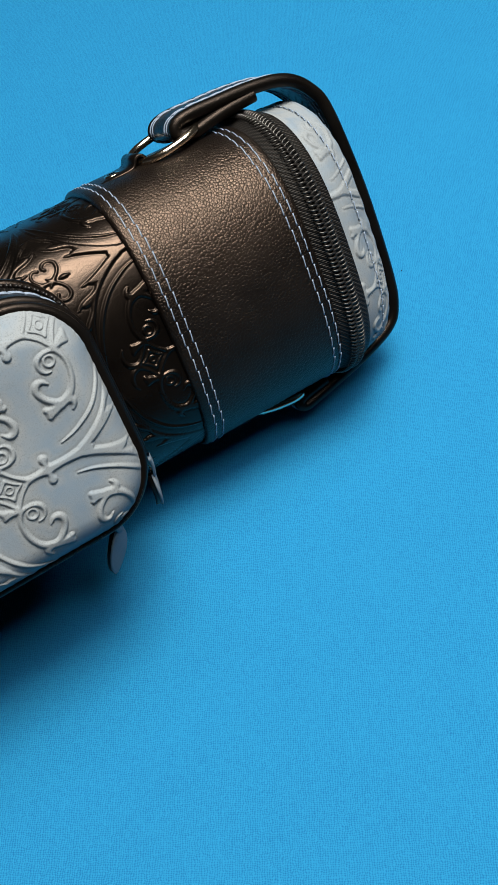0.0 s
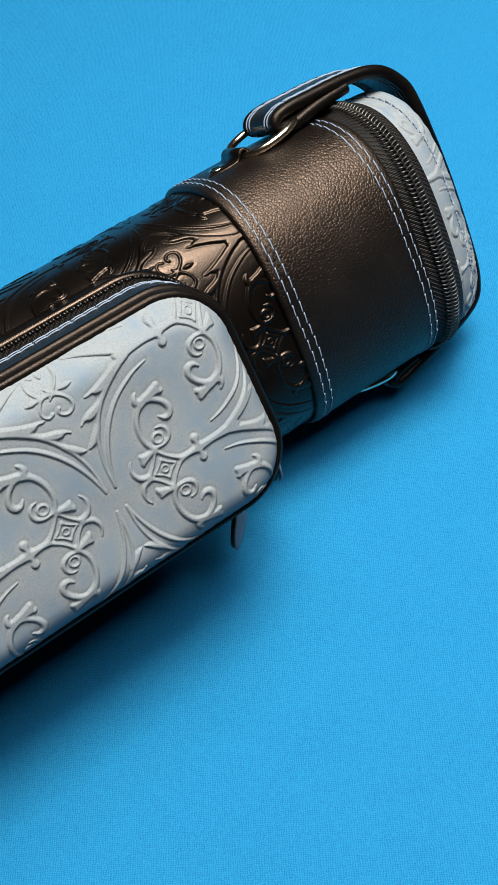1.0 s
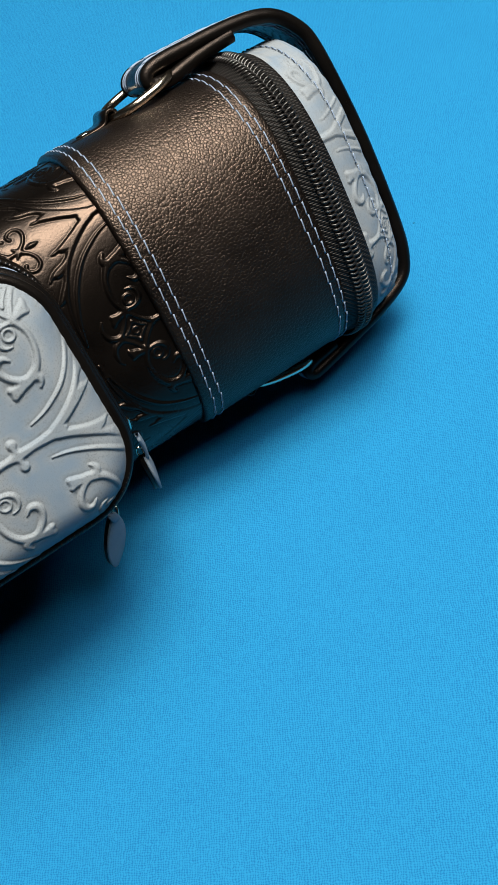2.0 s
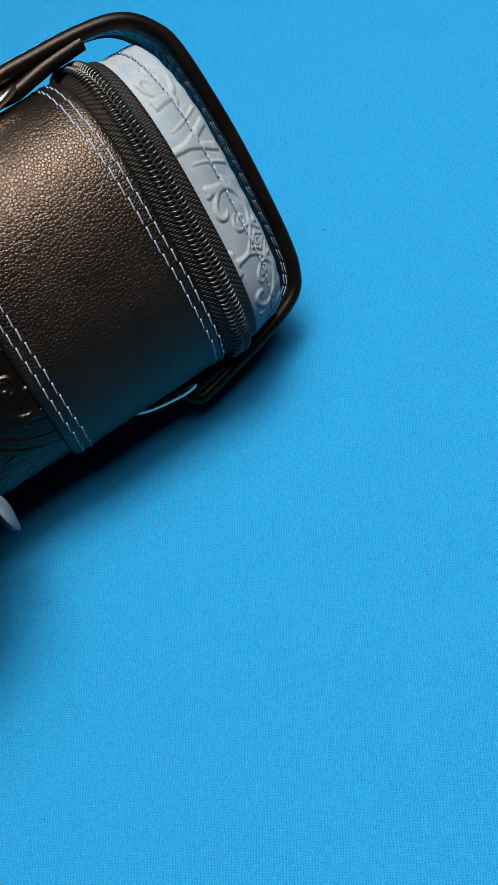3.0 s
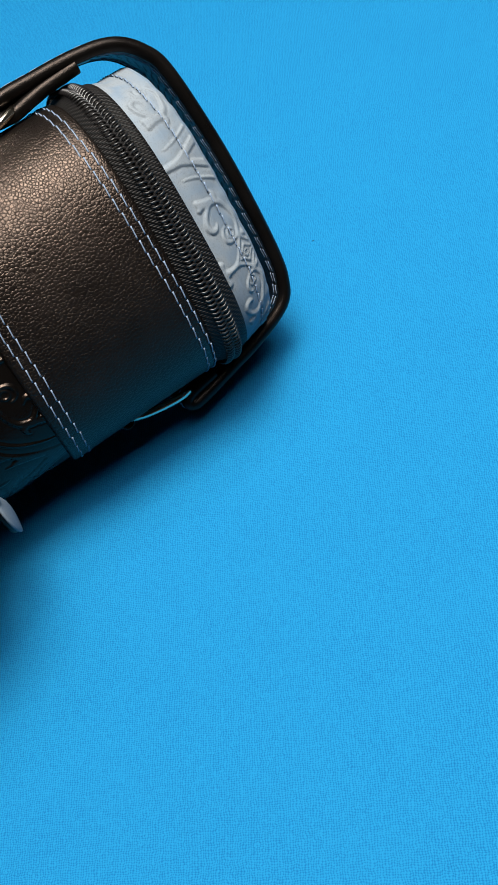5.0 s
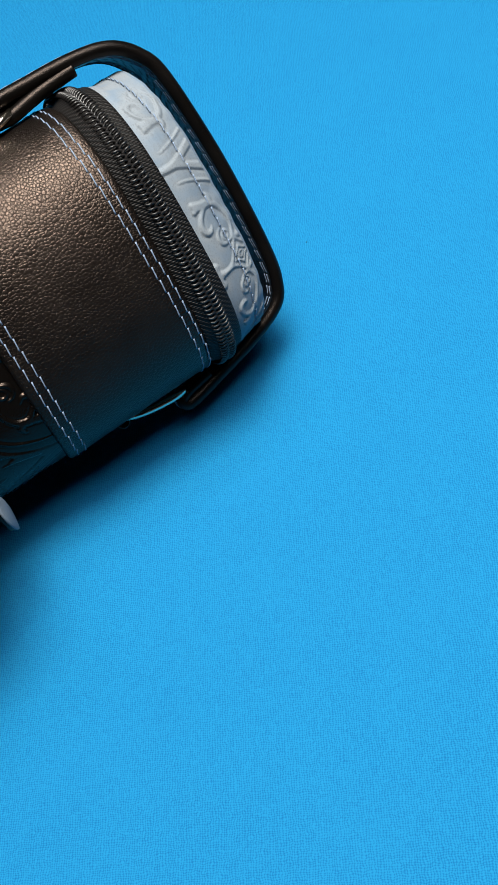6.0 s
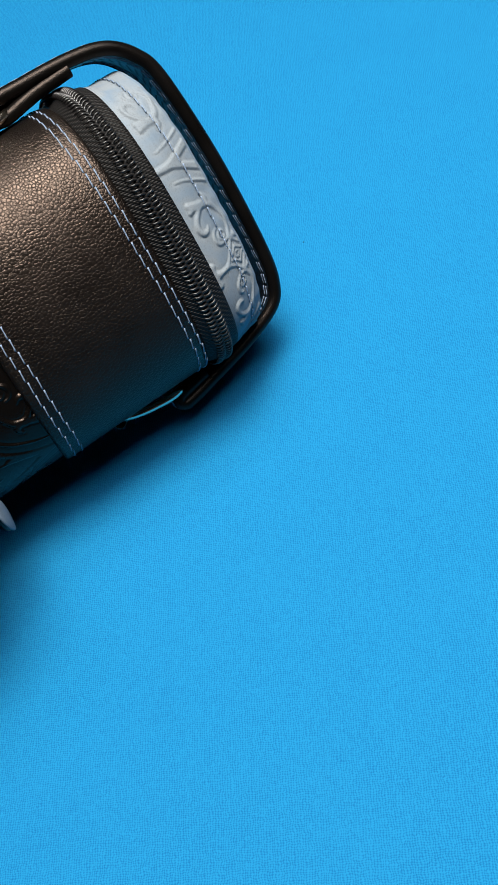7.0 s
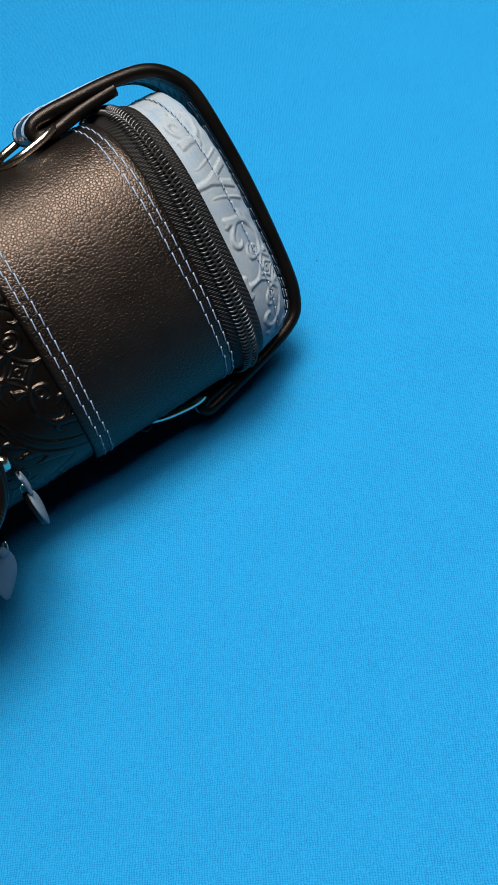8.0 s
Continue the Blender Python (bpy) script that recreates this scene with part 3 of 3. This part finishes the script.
# the pocket's far side, closing it towards the butt end
u = np.linspace(0, 1, 24)
T, N = np.meshgrid(P_LOW + (P_TOP - P_LOW) * u, 0.025 + (P_N - 0.0075 - 0.025) * u, indexing="ij")
bow = np.sqrt(np.clip(1 - (2 * np.abs(T - (P_LOW + P_TOP) / 2) / (P_TOP - P_LOW)) ** 6, 0, 1))
part("pocket_end", grid(place(P_FAR + 0.004 - 0.006 * bow, N, T)), SMOOTH, pocket, "black leather end wall")

# piping with its fine overcast thread
part("piping", joined([tube(pocket_line(-0.0003, 0.0842), 0.0020, 12)]), SMOOTH, pocket, "black leather piping cord")
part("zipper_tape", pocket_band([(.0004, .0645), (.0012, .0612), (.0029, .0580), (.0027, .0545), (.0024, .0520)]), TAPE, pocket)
part("flange", pocket_band([(.0024, .0530), (.0033, .0536), (.0042, .0533), (.0050, .0525), (.0053, .0514), (.0046, .0494), (.0028, .0465), (.0022, .0250)]), STAMPED, pocket, "black leather strip sewn to the body")


def pocket_at(offset, n):
    k = np.linspace(0, OUT_LEN, len(OUT))
    def at(a):
        ox, ot = (np.interp(a, k, OUT[:, j] + OUT_N[:, j] * offset) for j in (0, 1))
        nx, nt = (np.interp(a, k, OUT_N[:, j]) for j in (0, 1))
        return place(ox, n, ot), place(nx, 0 * nx, nt)
    return at


LONG = (OUT_LEN * 0.27, OUT_LEN * 0.62)
for n in (0.0656, 0.0684):
    stitch_row((pocket_at(0.0025, n), LONG), 0.0050, 0.0043, 0.00028, "stitching", pocket)
at = pocket_at(0.0034, 0.0572)
k = np.linspace(0, 1, 4)
small_tooth = mesh_of(*tube(np.stack([0.0004 * k, 0.0017 * k - 0.0003, 0.0006 * np.sin(2.8 * k)], 1), 0.00056, 6))
small_tooth.materials.append(COIL)
for i, a in enumerate(np.arange(LONG[0], LONG[1], 0.0014)):
    p, nrm = at(np.array([a, a + 0.0004]))
    ahead, across = p[1] - p[0], np.array([0, -1.0 if i % 2 else 1.0, 0])
    ob = new("tooth", small_tooth)
    ob.parent = pocket
    ob.matrix_basis = Matrix([[*row, at_row] for row, at_row in zip(np.stack([ahead / np.linalg.norm(ahead), across, nrm[0]], 1).tolist(), p[0].tolist())] + [[0, 0, 0, 1]])
pieces = []
at = pocket_at(0.0004, 0.0854)
for a in np.arange(LONG[0], LONG[1], 0.0016):
    p, nrm = at(np.array([a, a + 0.0006]))
    if p[0][2] > -0.030:
        continue
    out = nrm[0] * 0.0010
    line = np.array([p[0] - out * .5 + [0, -.0006, 0], p[0] + [0, -.0009, 0], p[1] + out * .7 + [0, -.0003, 0]])
    pieces.append(tube(line, 0.00009, 5))
part("overcast_thread", joined(pieces), GOLD_THREAD, pocket, "fine brown thread over the piping", kind="stuff")


# zipper pulls: metal slider and link, a short silver strip, and a leaf-shaped silver tab on a black backing
def leaf(start, along, side, out, widths, thick, lift):
    """A flat leaf from start, as wide as widths along its length; lift moves it along out."""
    k = np.linspace(0, 1, len(widths))[:, None]
    mid = start + along * k + out * (lift + 0.0006 * np.sin(k * 3))
    half_w = np.asarray(widths)[:, None] / 2
    ring = [mid + side * half_w * c + out * thick / 2 * d for c, d in ((-1, -.4), (-.9, -1), (0, -1.1), (.9, -1), (1, -.4), (1, .4), (.9, 1), (0, 1.15), (-.9, 1), (-1, .4))]
    return grid(np.array(ring), closed_u=True, flip=True)


def pull(slider_at, strip_top, joint, tip, width, facing):
    a, joint = np.array(strip_top, float), np.array(joint, float)
    along = np.array(tip, float) - joint
    long = np.linalg.norm(along)
    along /= long
    side = np.cross(along, facing)
    side /= np.linalg.norm(side)
    out = np.cross(side, along)
    out *= np.sign(np.dot(out, facing))
    k = np.linspace(0, 1, 30)
    shape = width * np.clip(np.sin(np.pi * (k * 0.985 + .008) ** 0.9), 0.06, 1) ** 0.6
    tab = part("zipper_pull", leaf(joint, along * long, side, out, shape, 0.0011, 0.0), SILVER, case, "leaf-shaped silver leather pull tab")
    part("backing", leaf(joint + along * long * .02, along * long * 0.95, side, out, shape * 0.9, 0.0020, -0.0014), SMOOTH, tab, "black leather backing")
    part("strip", leaf(a, joint + along * .0014 - a, side, out, width * 0.38 * np.clip(np.sin(np.pi * k) * 3, 0.5, 1), 0.0012, 0.0006), SILVER, tab, "short silver leather strip")
    q = np.linspace(0, math.tau, 20, endpoint=False)[:, None]
    part("link", joined([tube(joint - side * width * .2 - out * .0012 + along * .0026 * np.cos(q) + out * .0012 * np.sin(q), 0.00045, 7, closed=True)]), NICKEL, tab, "bright nickel link")
    c = np.array(slider_at, float)
    block = [c - along * .0035 - out * .0006, c - along * .0015 + out * .0009, c + along * .0015 + out * .0009, c + along * .0035 - out * .0002]
    part("slider", joined([tube(c + along * .0032 * np.cos(q) + side * .0022 * np.sin(q), 0.0006, 7, closed=True), tube(block, [0.0012, 0.0021, 0.0021, 0.0010], 8)]), NICKEL, tab, "bright nickel zip slider")


pull(place(-.0530, .0640, -.0240), place(-.0509, .0602, -.0309), place(-.0508, .0540, -.0415), place(-.0507, .0436, -.0599), 0.0098, (0.915, -0.39, 0.10))
pull(place(-.0780, .0580, -.0440), place(-.0722, .0465, -.0565), place(-.0709, .0440, -.0598), place(-.0801, .0397, -.0791), 0.0128, (0.70, -0.68, 0.20))


# ---- carry strap over the lid, held by a ring on either narrow side ----
STRAP_N, STRAP_HALF = 0.0, 0.0155
STRAP_TOP = [(0.0624, 0.0652), (0.0550, 0.0648), (0.0470, 0.0642), (0.0400, 0.0632), (0.0330, 0.0621), (0.0265, 0.0630), (0.0247, 0.0655), (0.0272, 0.0680), (0.0340, 0.0690), (0.0450, 0.0688), (0.0550, 0.0686)]
STRAP_END = [(0.0640, 0.0680), (0.0738, 0.0665), (0.0812, 0.0634), (0.0872, 0.0576), (0.0914, 0.0492), (0.0940, 0.0290), (0.0955, 0.0030), (0.0950, -0.0310), (0.0926, -0.0462), (0.0868, -0.0545)]
STRAP_LOW = [(0.0710, -0.0608), (0.0535, -0.0650), (0.0388, -0.0682), (0.0338, -0.0686), (0.0320, -0.0665), (0.0348, -0.0642), (0.0480, -0.0620)]
line = smooth_line(STRAP_TOP + STRAP_END + STRAP_LOW, 900)
LINE_LEN = np.concatenate([[0], np.cumsum(np.linalg.norm(np.diff(line, axis=0), axis=1))])
d = np.gradient(line, axis=0)
d /= np.linalg.norm(d, axis=1)[:, None]
SIDE = np.stack([-d[:, 1], d[:, 0]], 1)      # towards the strap's outer face
roll = 0.0028
q = np.linspace(-np.pi / 2, np.pi / 2, 12)
flat = np.linspace(-1, 1, 61)[1:-1] * (STRAP_HALF - roll)
section_ring = ([(STRAP_HALF - roll + roll * math.cos(a), roll * math.sin(a)) for a in q] + [(-w, 0.0024) for w in flat]
                + [(-STRAP_HALF + roll - roll * math.cos(a), -roll * math.sin(a)) for a in q] + [(w, -0.0024) for w in flat])
# where the strap bends, its inner face is creased into small overlapping scales
bend = np.clip((line[:, 0] - 0.062) / 0.012, 0, 1) * np.clip((line[:, 1] + 0.030) / 0.03, 0, 1) * (LINE_LEN > 0.03)
row = LINE_LEN / 0.0042
loops = []
for w, h in section_ring:
    deep = h + 0 * LINE_LEN
    if h == -0.0024:
        across = w / 0.0058 + 0.5 * (np.floor(row + 0.5 * np.sin(w * 300)) % 2) + 0.25 * np.sin(row * 1.7)
        bow = 1 - (2 * (across % 1) - 1) ** 2
        scales = (row + 0.5 * np.sin(w * 300) + 0.35 * bow) % 1
        deep = h - bend * 0.0002 * (scales - 0.35)
    xt = line + SIDE * deep[:, None]
    loops.append(place(xt[:, 0], STRAP_N + w, xt[:, 1]))
loops = np.array(loops)
for end in (0, -1):      # close the cut ends
    loops[:, end] = (loops[:, end] + 3 * loops[:, end].mean(0)) / 4
strap = part("carry_strap", grid(loops, closed_u=True), SMOOTH, case, "folded black leather carry strap")


def strap_at(w, h):
    def at(a):
        p = np.stack([np.interp(a, LINE_LEN, line[:, j] + SIDE[:, j] * h) for j in (0, 1)], 1)
        nrm = np.stack([np.interp(a, LINE_LEN, SIDE[:, j]) for j in (0, 1)], 1) * np.sign(h)
        return place(p[:, 0], STRAP_N + w, p[:, 1]), place(nrm[:, 0], 0 * nrm[:, 0], nrm[:, 1])
    return at


for w in (0.0100, 0.0074, -0.0074, -0.0100):
    stitch_row((strap_at(w, 0.0025), (0.004, LINE_LEN[-1] - 0.004)), 0.0058, 0.0050, 0.00029, "stitching", strap)
    stitch_row((strap_at(w, -0.0025), (0.09, LINE_LEN[-1] - 0.02)), 0.0056, 0.0050, 0.00018, "stitching", strap)


def holder(sign, x0, x1, t0, t1, n0):
    """Metal ring, its leather tab and rivet; sign: +1 on the upper narrow side, -1 on the lower."""
    k = np.linspace(0, math.tau, 64, endpoint=False)
    cs, sn = np.cos(k), np.sin(k)
    along = np.sign(cs) * np.abs(cs) ** 0.85
    wide = np.sign(sn) * np.abs(sn) ** 0.85
    xs = (x0 + x1) / 2 + (x1 - x0) / 2 * along
    ts = (t0 + t1) / 2 + (t1 - t0) / 2 * along
    part("ring", joined([tube(place(xs, n0 + 0.0162 * wide, ts - sign * 0.0012 * wide), 0.0017, 12, closed=True)]), NICKEL, case, "shiny nickel ring")
    base = HALF_T + 0.0016
    loop = [(x0 - 0.018, base), (x0 - 0.006, base + .0004), (x0 - 0.0028, base + .0012), (x0 - .0012, base + .0038), (x0 + .0010, base + .0044), (x0 + .0027, base + .0028), (x0 + .0022, base - .0006)]
    c = smooth_line(loop, 40)
    dd = np.gradient(c, axis=0)
    dd /= np.linalg.norm(dd, axis=1)[:, None]
    up = np.stack([-dd[:, 1], dd[:, 0]], 1)
    rings = []
    for w, h in ((-.0085, -.0006), (.0085, -.0006), (.009, 0), (.0085, .0007), (-.0085, .0007), (-.009, 0)):
        p = c + up * h
        rings.append(place(p[:, 0], n0 + w, sign * p[:, 1]))
    tab = part("ring_tab", grid(np.array(rings), closed_u=True, flip=sign > 0), STAMPED, case, "black leather tab")
    k = np.linspace(0, np.pi / 2, 6)
    q = np.linspace(0, math.tau, 20, endpoint=False)
    R, Q = np.meshgrid(0.0020 + np.sin(k) * 0.0016, q, indexing="ij")
    Hh = np.cos(k)[:, None] * 0.0008 + 0 * Q
    part("rivet", grid(place(x0 - .0105 + R * np.cos(Q), n0 + R * np.sin(Q), sign * (base + 0.0007 + Hh)), closed_v=True), NICKEL, tab, "nickel eyelet rim")
    R, Q = np.meshgrid(np.sin(k) * 0.0021, q, indexing="ij")
    part("rivet_centre", grid(place(x0 - .0105 + R * np.cos(Q), n0 + R * np.sin(Q), sign * (base + 0.0009 + 0.0004 * np.cos(k)[:, None] + 0 * Q)), closed_v=True), STAMPED, tab, "dark recessed centre")


holder(1, 0.0070, 0.0370, 0.0598, 0.0650, 0.0015)
holder(-1, 0.0060, 0.0385, -0.0592, -0.0640, 0.0015)

# a dark fleck of lint on the cloth
lint = new("lint", mesh_of(*tube(np.array([(-0.0004, 0, 0.0002), (0, 0.0002, 0.0003), (0.0004, -0.0001, 0.0002)]), [0.00012, 0.0002, 0.00012], 6)))
lint.data.materials.append(TAPE)
lint.location = (0.1325, 0.0070, 0.0)
tagged(lint, "tiny dark fleck of lint lying on blue cloth", "lint")
